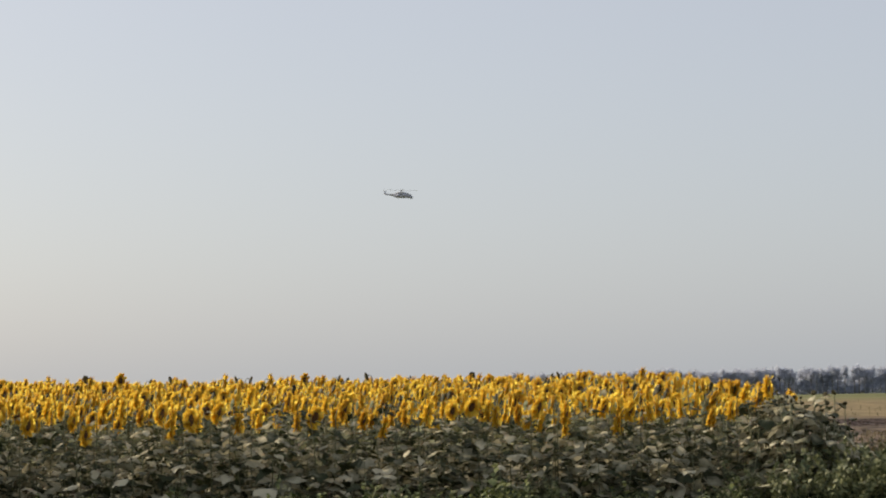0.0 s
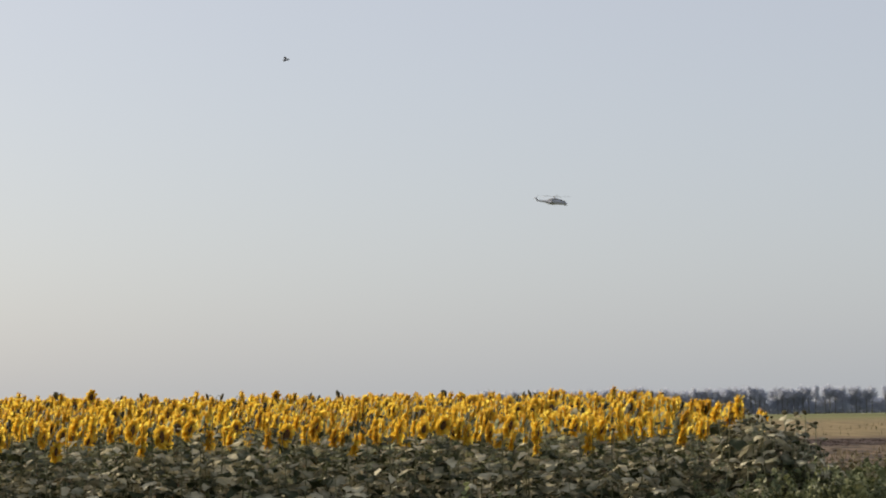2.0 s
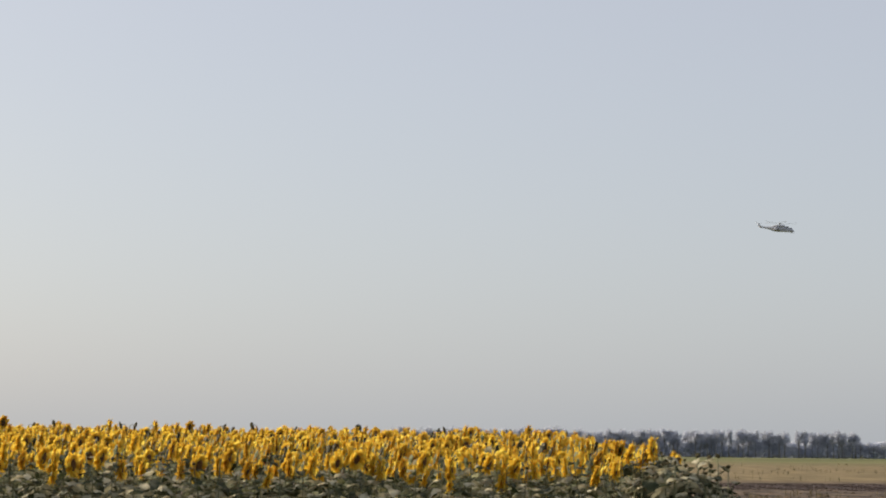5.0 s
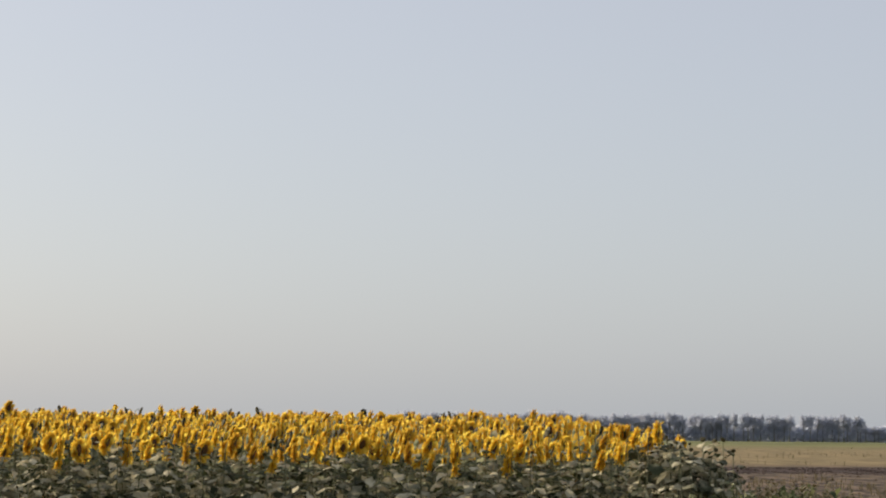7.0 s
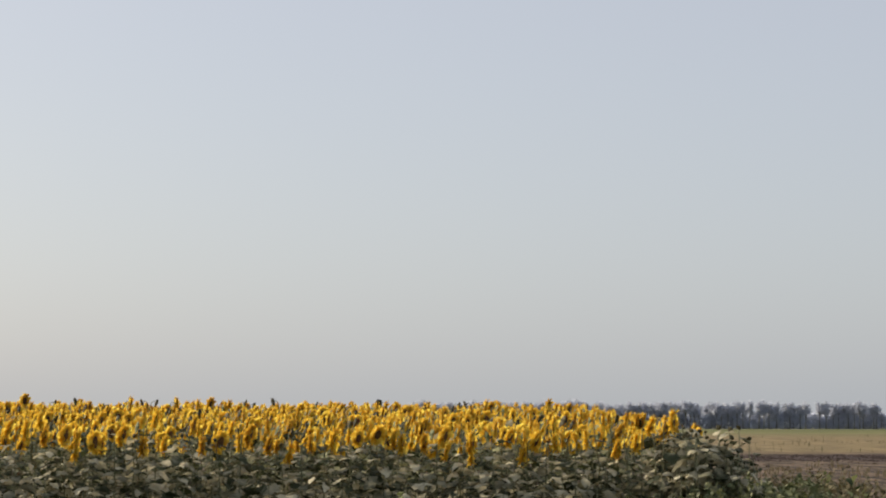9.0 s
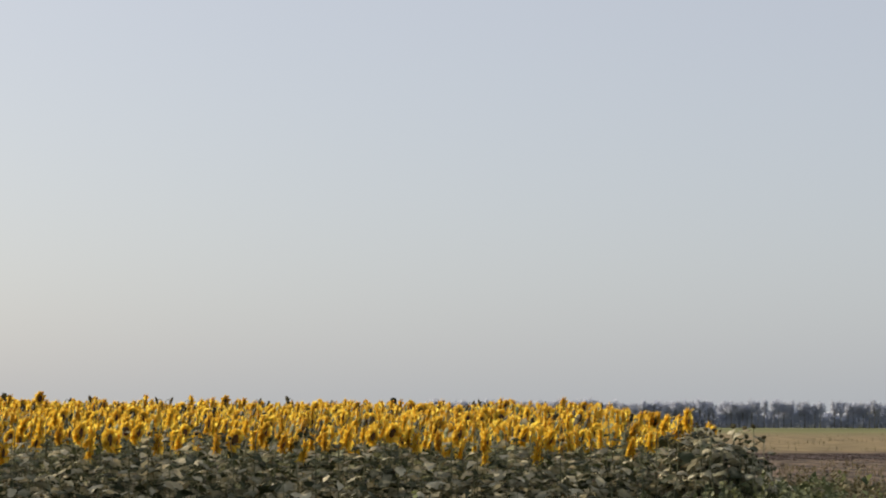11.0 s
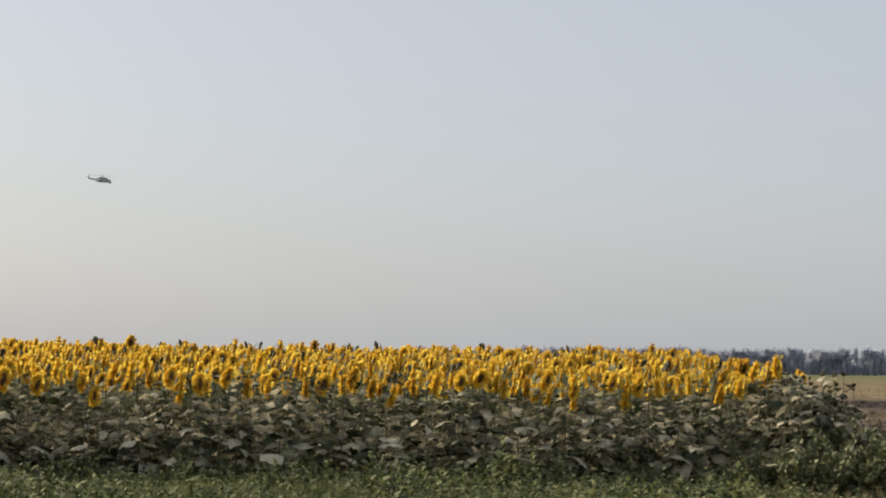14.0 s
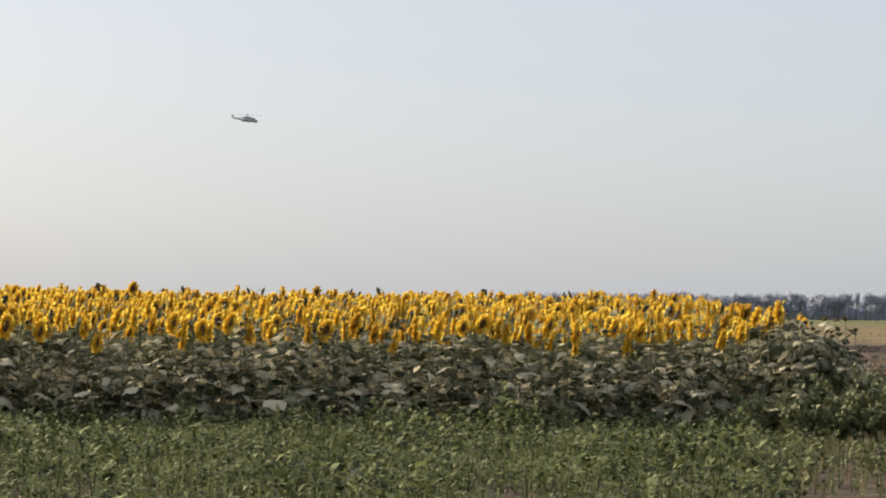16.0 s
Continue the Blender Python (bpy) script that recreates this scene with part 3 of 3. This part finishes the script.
def tall_weeds():
    r = np.random.default_rng(77)
    protos = []
    for k in range(4):
        root = new("tall_weed")
        for b in range(7):
            h = r.uniform(0.45, 0.9)
            tilt = r.normal(0, 0.30, 2)
            shape = tube([(0.05 * tilt[0], 0.05 * tilt[1], -0.03), (tilt[0] * h * 0.5, tilt[1] * h * 0.5, h * 0.5), (tilt[0] * h, tilt[1] * h, h)], [0.006, 0.005, 0.002], 4)
            stem = part("stem", mesh_of("stem", [(*shape, M_STEM)]), root)
            leaves = []
            for j in range(7):
                t = 0.12 + 0.85 * j / 6
                v, f = sprig(r, 0.15, 10, 0.085)
                leaves.append((moved(v, pose(tilt[0] * h * t, tilt[1] * h * t, h * t, r.normal(0, 40), r.normal(0, 40), r.uniform(0, 360))), f))
            part("foliage", mesh_of("foliage", [(*joined(leaves), M_TALLWEED)]), stem)
        tagged(root, "bushy dark green weed at the crop's corner", "weed", "tall weeds at the crop's corner")
        protos.append(root)
    spots = [(r.uniform(4.4, 6.3), r.uniform(30.2, 32.2)) for _ in range(30)] + [(r.uniform(5.6, 7.4), r.uniform(28.5, 31.8)) for _ in range(13)] + [(r.uniform(3.4, 4.6), r.uniform(31.0, 31.8)) for _ in range(4)]
    spots += [(r.uniform(-8, 3), r.uniform(31.3, 31.8)) for _ in range(7)]
    for k, (x, y) in enumerate(spots):
        s = r.uniform(0.7, 1.15) * (1.0 if 4 < x < 6.3 and y > 30 else 0.6)
        m = pose(x, y, float(terrain(x, y)), 0, 0, r.uniform(0, 360)) @ Matrix.Scale(s, 4)
        if k < 4:
            protos[k].matrix_basis = m
        else:
            ob = copy_thing(protos[k % 4], pose(x, y, float(terrain(x, y)), 0, 0, r.uniform(0, 360)))
            ob.scale = (s, s, s)
    # dead stalks on the track beyond the corner
    for x, y, h in ((6.6, 31.2, 0.75), (6.75, 31.6, 0.6), (6.3, 30.6, 0.5), (7.6, 32.5, 0.55), (8.1, 33.2, 0.8), (7.1, 34.0, 0.6), (8.6, 35.5, 0.7), (6.0, 33.5, 0.7)):
        root = new("dead_stalk")
        root.matrix_basis = pose(x, y, float(terrain(x, y)), 0, 0, r.uniform(0, 360))
        part("stem", mesh_of("stem", [(*tube([(0, 0, -0.03), (0.02, 0.01, h * 0.5), (0.0, 0.04, h)], [0.007, 0.006, 0.003], 4), M_DRY)]), root)
        twigs = []
        for k in range(6):
            z = h * (0.35 + 0.1 * k)
            a = r.uniform(0, 6.28)
            twigs.append(tube([(0.01, 0.02, z), (0.09 * math.cos(a), 0.09 * math.sin(a), z + 0.12)], [0.003, 0.002], 3))
            v, f = sprig(r, 0.06, 4, 0.04)
            twigs.append((moved(v, pose(0.09 * math.cos(a), 0.09 * math.sin(a), z + 0.1)), f))
        part("twigs", mesh_of("twigs", [(*joined(twigs), M_DRY)]), root)
        tagged(root, "dry brown weed stalk on bare soil", "weed", "dead stalks")


tall_weeds()


def clod_shape(r):
    v = np.array([(1, 0, 0), (0, 1, 0), (-1, 0, 0), (0, -1, 0), (0, 0, 0.7), (0, 0, -0.5), (0.6, 0.6, 0.35), (-0.6, 0.6, 0.3), (-0.6, -0.6, 0.35), (0.6, -0.6, 0.3)]) * r.uniform(0.5, 1.4, (10, 3)) * np.array((1.3, 1, 0.65))
    f = []
    ring = [0, 6, 1, 7, 2, 8, 3, 9]
    for k in range(8):
        a, b = ring[k], ring[(k + 1) % 8]
        f += [(a, b, 4), (b, a, 5)]
    return v, f


def clods():
    r = np.random.default_rng(91)
    kinds = [clod_shape(r) for _ in range(8)]
    pale, dark = [], []
    for _ in range(2600):
        y = 34 + 72 * r.random() ** 1.2
        x = r.uniform(max(EDGE + 0.5, 0.1 * y), 0.3 * y + 3)
        if noise.noise((x * 0.4, y * 0.12, 20.0)) > 0.0:
            pale.append((x, y, r.uniform(0.02, 0.06) * (1 + y / 100)))
    for _ in range(5500):
        y = r.uniform(107, 131)
        dark.append((r.uniform(0.12 * y, 0.29 * y + 4), y, r.uniform(0.03, 0.08)))
    scatter("soil_clods", "pale brown crumbled soil clods", "soil", kinds, M_CLOD, pale, r)
    scatter("ploughed_clods", "dark freshly ploughed soil clods in a strip", "soil", kinds, M_CLOD_DARK, dark, r)


clods()


# ---- the far tree belt ----
def tree_proto(r, h, spread):
    """A slim old tree: bare foot, steep limbs and a full, lobed, flat-topped crown."""
    root = new("poplar_tree")
    limbs = [tube([(0, 0, -0.2), (0.1, 0.05, h * 0.35), (0.0, 0.1, h * 0.85)], [0.26, 0.19, 0.05], 6)]
    tips = []
    for k in range(10):
        a, z = k * 2.4 + r.uniform(-0.4, 0.4), h * r.uniform(0.32, 0.60)
        reach = spread * r.uniform(0.45, 0.8)
        tip = (reach * math.cos(a), reach * math.sin(a), z + h * r.uniform(0.16, 0.30))
        limbs.append(tube([(0.05, 0.05, z), (tip[0] * 0.5, tip[1] * 0.5, (z + tip[2]) * 0.52), tip], [0.09, 0.06, 0.02], 4))
        tips.append(tip)
    part("trunk", mesh_of("trunk", [(*joined(limbs), M_BARK)]), root)
    v, f = [], []
    centres = tips + [(r.normal(0, spread * 0.28), r.normal(0, spread * 0.28), h * q) for q in (0.5, 0.6, 0.7, 0.78, 0.85, 0.88)]
    for c in centres:
        rad = spread * r.uniform(0.36, 0.52)
        for _ in range(160):
            d = r.normal(0, 1, 3)
            d /= np.linalg.norm(d)
            p = np.array(c) + d * rad * r.uniform(0.25, 1.05) * np.array((1, 1, 1.6))
            e1, e2 = r.normal(0, 0.088, 3), r.normal(0, 0.088, 3)
            n = len(v)
            v += [p - e1, p + e2, p + e1, p - e2]
            f += [(n, n + 1, n + 2), (n, n + 2, n + 3)]
    # the crown's pale base colour stands for haze in the air
    part("crown", mesh_of("crown", [(np.array(v), f, M_TREE_HAZED)]), root)
    return tagged(root, "tall tree in a distant windbreak row, haze painted into its pale leaf colour", "tree", "trees of the far windbreak")


def shrub_belt(r):
    count = 86000
    x = r.uniform(15, 238, count)
    top = np.array([5.3 + 1.0 * noise.noise((a * 0.11, 0, 0)) + 0.9 * noise.noise((a * 0.45, 0, 4.0)) for a in x])
    p = np.stack([x, 803 + r.uniform(-2.5, 2.5, count), top * r.random(count) ** 0.8], 1)
    e1, e2 = r.normal(0, 0.19, (count, 3)), r.normal(0, 0.19, (count, 3))
    v = np.stack([p - e1, p + e2, p + e1, p - e2], 1).reshape(-1, 3)
    k = 4 * np.arange(count)[:, None]
    f = np.concatenate([k + np.array((0, 1, 2)), k + np.array((0, 2, 3))])
    # haze before the shrubs is put into their leaf colour
    ob = new("undergrowth", mesh_of("undergrowth", [(v, f, M_SHRUB_HAZED)]))
    tagged(ob, "shrubs under a distant windbreak, leaf colour paled to stand for haze", "shrubs", kind="stuff")


# openings in the row of trees, and how wide they are
TREE_GAPS = ((123.5, 1.6), (141.0, 2.0), (150.6, 2.4), (161.5, 3.0), (168.3, 1.5))


def tree_belt():
    r = np.random.default_rng(13)
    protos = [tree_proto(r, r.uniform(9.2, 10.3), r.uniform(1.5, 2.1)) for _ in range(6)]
    x, k = 20.0, 0
    while x < 232:
        x += r.uniform(1.2, 2.0)
        if any(abs(x - g) < w * 0.4 for g, w in TREE_GAPS):
            continue
        low = 1.0 if x < 185 else 0.62
        size = low * r.uniform(0.90, 1.04) * (1.0 + 0.07 * noise.noise((x * 0.06, 7.0, 0.0)))
        m = pose(x, 800 + r.uniform(-3, 3), 0, 0, 0, r.uniform(0, 360))
        if k < 6:
            protos[k].matrix_basis = m @ Matrix.Scale(size, 4)
        else:
            ob = copy_thing(protos[k % 6], m)
            ob.scale = (size, size, size)
        k += 1
    shrub_belt(r)


tree_belt()


# ---- helicopters ----
def ellipse(x, zc, hh, hw, power=2.3, k=14):
    out = []
    for j in range(k):
        a = 2 * math.pi * j / k
        c, s = math.cos(a), math.sin(a)
        out.append((x, hw * math.copysign(abs(c) ** (2 / power), c), zc + hh * math.copysign(abs(s) ** (2 / power), s)))
    return out


def slab(points, thick):
    """A flat plate from an outline in x and z, bevelled to a thinner rim."""
    n = len(points)
    c = np.mean(points, axis=0)
    v = [(x, thick, z) for x, z in (np.array(points) - c) * 0.85 + c] + [(x, 0, z) for x, z in points] + [(x, -thick, z) for x, z in (np.array(points) - c) * 0.85 + c]
    f = []
    for k in range(n):
        q = (k + 1) % n
        for o in (0, n):
            f += [(o + k, o + q, o + n + q), (o + k, o + n + q, o + n + k)]
    for k in range(1, n - 1):
        f += [(0, k + 1, k), (2 * n, 2 * n + k, 2 * n + k + 1)]
    return np.array(v), f


def helicopter():
    root = new("helicopter")
    body = [(8.3, -0.75, 0.10, 0.10), (8.05, -0.72, 0.42, 0.40), (7.2, -0.55, 0.72, 0.58), (6.2, -0.35, 0.92, 0.70), (4.8, -0.15, 1.12, 0.82), (3.2, 0.0, 1.25, 0.92), (1.0, 0.02, 1.28, 0.98),
            (-1.2, 0.08, 1.18, 0.94), (-2.6, 0.22, 0.95, 0.78), (-3.8, 0.42, 0.66, 0.56), (-5.6, 0.55, 0.46, 0.40), (-7.6, 0.70, 0.36, 0.30), (-8.6, 0.78, 0.28, 0.20)]
    part("fuselage", smooth(mesh_of("fuselage", [(*loft([ellipse(*b) for b in body]), M_HELI)])), root)
    eng = [(4.2, 1.15, 0.20, 0.40), (3.8, 1.3, 0.42, 0.72), (2.4, 1.45, 0.55, 0.80), (0.2, 1.5, 0.55, 0.78), (-1.4, 1.3, 0.42, 0.60), (-2.6, 1.0, 0.2, 0.3)]
    part("engine_housing", smooth(mesh_of("engine_housing", [(*loft([ellipse(*b) for b in eng]), M_HELI)])), root)
    for x, z, s in ((6.6, 0.42, 0.85), (5.0, 0.95, 1.0)):
        can = [(x + 0.95 * s, z - 0.35, 0.08, 0.1), (x + 0.6 * s, z - 0.1, 0.35 * s, 0.38), (x, z, 0.5 * s, 0.48), (x - 0.6 * s, z - 0.05, 0.45 * s, 0.48), (x - 1.0 * s, z - 0.2, 0.2, 0.3)]
        part("canopy", smooth(mesh_of("canopy", [(*loft([ellipse(*b) for b in can]), M_CANOPY)])), root, label="dark cockpit glass, its tone lightened to stand for haze")
    part("chin_turret", smooth(mesh_of("chin_turret", [(*loft([ellipse(x, -1.3, h, h) for x, h in ((7.9, 0.1), (7.6, 0.33), (7.1, 0.38), (6.7, 0.1))]), M_HELI_DARK)])), root)
    part("gun", mesh_of("gun", [(*tube([(7.5, 0, -1.4), (8.7, 0, -1.42)], [0.07, 0.05], 6), M_HELI_DARK)]), root)
    fin = slab([(-7.3, 0.75), (-8.5, 0.6), (-9.7, 2.35), (-8.95, 2.45)], 0.14)
    part("tail_fin", mesh_of("tail_fin", [(*fin, M_HELI)]), root)
    for side in (1, -1):
        plate = slab([(0.9, -0.55), (-0.9, -0.4), (-0.6, 2.4), (0.45, 2.4)], 0.10)
        v = plate[0]
        wing = np.stack([v[:, 0], side * (0.8 + v[:, 2]), 0.35 - 0.28 * v[:, 2] + v[:, 1]], 1)
        w = part("stub_wing", mesh_of("stub_wing", [(wing, plate[1], M_HELI)]), root)
        for yy in (1.8, 2.6):
            pod = [(1.3, -0.55, 0.05, 0.05), (1.1, -0.55, 0.24, 0.24), (-0.9, -0.55, 0.24, 0.24), (-1.1, -0.55, 0.12, 0.12)]
            pv, pf = loft([ellipse(*b, power=2.0, k=10) for b in pod])
            part("rocket_pod", mesh_of("rocket_pod", [(pv + np.array((0, side * yy, 0.1)), pf, M_HELI_DARK)]), w)
        st = slab([(-7.0, 0.0), (-8.0, 0.0), (-8.0, 1.5), (-7.4, 1.5)], 0.06)[0]
        part("tailplane", mesh_of("tailplane", [(np.stack([st[:, 0], side * (0.2 + st[:, 2]), 0.75 + st[:, 1]], 1), slab([(0, 0), (1, 0), (1, 1), (0, 1)], 1)[1], M_HELI)]), root)
        ex = loft([ellipse(x, 1.35, h, h * 0.8) for x, h in ((0.9, 0.26), (0.2, 0.3), (-0.25, 0.3))])
        part("exhaust", mesh_of("exhaust", [(ex[0] + np.array((0, side * 0.75, 0)), ex[1], M_HELI_DARK)]), root)
        ln = tube([(7.2 if side > 0 else -0.4, side * 0.05, -1.0), (7.2 if side > 0 else -0.4, side * 0.05, -1.45)], [0.08, 0.08], 6)
        part("landing_leg", mesh_of("landing_leg", [(*ln, M_HELI_DARK)]), root)
    part("mast", mesh_of("mast", [(*tube([(1.2, 0, 1.8), (1.2, 0, 2.75)], [0.32, 0.2], 8), M_HELI_DARK)]), root)
    rotor = part("main_rotor", mesh_of("main_rotor", [(*tube([(0, 0, -0.2), (0, 0, 0.25)], [0.55, 0.4], 10), M_HELI_DARK)]), root, pose(1.2, 0, 2.8))
    for k in range(5):
        b = slab([(0.4, -0.12), (8.6, -0.26), (8.6, 0.26), (0.4, 0.12)], 0.02)
        v = np.stack([b[0][:, 0], b[0][:, 2], b[0][:, 1] + 0.02 * b[0][:, 0]], 1)
        part("blade", mesh_of("blade", [(v, b[1], M_HELI_DARK)]), rotor, pose(0, 0, 0, 0, 0, 72 * k))
    tail = part("tail_rotor", mesh_of("tail_rotor", [(*tube([(0, -0.1, 0), (0, 0.45, 0)], [0.16, 0.12], 8), M_HELI_DARK)]), root, pose(-9.1, 0.25, 2.2))
    for k in range(3):
        b = slab([(0.15, -0.1), (1.5, -0.14), (1.5, 0.14), (0.15, 0.1)], 0.03)
        part("tail_blade", mesh_of("tail_blade", [(*b, M_HELI_DARK)]), tail, pose(0, 0.35, 0, 0, 120 * k, 0))
    return tagged(root, "grey military helicopter flying low over the fields, its colours lightened to stand for haze", "helicopter", "helicopters")


leader = helicopter()
follower = copy_thing(leader, Matrix.Identity(4))


# ---- insects ----
def insect(label):
    root = new("insect")
    segs = [(-0.0065, 0, 0.0003, 0.0003), (-0.005, 0, 0.0019, 0.0020), (-0.002, 0, 0.0022, 0.0023), (0.0, 0, 0.0011, 0.0012), (0.002, 0.0002, 0.0021, 0.0022), (0.0040, 0, 0.0010, 0.0011), (0.0055, 0, 0.0014, 0.0015), (0.0068, 0, 0.0004, 0.0004)]
    part("body", smooth(mesh_of("body", [(*loft([ellipse(*s, power=2.0, k=8) for s in segs]), M_INSECT)])), root)
    for side in (1, -1):
        b = slab([(0.002, 0.0), (-0.001, 0.0), (-0.0045, 0.0085), (-0.0015, 0.0095), (0.0015, 0.005)], 0.0001)
        v = np.stack([b[0][:, 0], side * (0.001 + b[0][:, 2] * 0.9), 0.002 + b[0][:, 1] + 0.35 * b[0][:, 2]], 1)
        part("wing", mesh_of("wing", [(v, b[1], M_WING)]), root)
    return tagged(root, label, "insect", "insects")


fly_low = insect("small dark insect flying across before the field")
fly_high = insect("small dark insect climbing through the air")
fly_late = insect("tiny dark insect against the hazy sky")


# ---- what moves ----
def motions():
    def straight(ob, t0, p, v, head, nose):
        rows = []
        for t in (0.0, 8.0, 16.0):
            rows.append((t, pose(*(p[i] + v[i] * (t - t0) for i in range(3)), 0, nose, head)))
        walk(ob, rows)

    straight(leader, 0.0, (-22.4, 1183.0, EYE + 104.8), (45.34, -28.56, -0.34), -29.0, 3.5)
    straight(follower, 16.0, (-120.7, 1287.0, EYE + 108.5), (45.64, -31.85, -0.34), -27.5, 4.2)
    for ob in (leader, follower):
        for child in ob.children:
            if child.name.startswith("main_rotor"):
                walk(child, [(k / 30, pose(1.2, 0, 2.8, 0, 0, -48.0 * k + 20)) for k in range(481)])
            if child.name.startswith("tail_rotor"):
                walk(child, [(k / 30, pose(-9.1, 0.25, 2.2, 0, 67.0 * k, 0)) for k in range(481)])
    straight(fly_low, 0.4, (-0.102, 5.400, 1.924), (-4.84, 0.0, 0.0), 180, 0)
    px, py, pz = -0.248, 4.439, 2.448
    walk(fly_high, [(0.0, pose(px - 14.6, py, pz - 0.05, 0, -5, 0)), (1.8, pose(px - 1.46, py, pz - 0.03, 0, -5, 0)), (2.0, pose(px, py, pz, 0, -12, 0)), (2.2, pose(px + 1.4, py, pz + 0.5, 0, -20, 0)), (16.0, pose(px + 90, py + 20, pz + 12, 0, -5, 0))])
    walk(fly_late, [(0.0, pose(60.0, 12.9, 8.0, 0, 0, 180)), (6.3, pose(2.45, 12.9, 3.89, 0, 8, 180)), (6.5, pose(-0.493, 12.895, 3.327, 0, 10, 180)), (6.7, pose(-3.43, 12.9, 2.80, 0, 8, 180)), (7.2, pose(-10.0, 13.0, 2.70, 0, 0, 180)), (16.0, pose(-90.0, 20.0, 9.0, 0, -4, 180))])


motions()
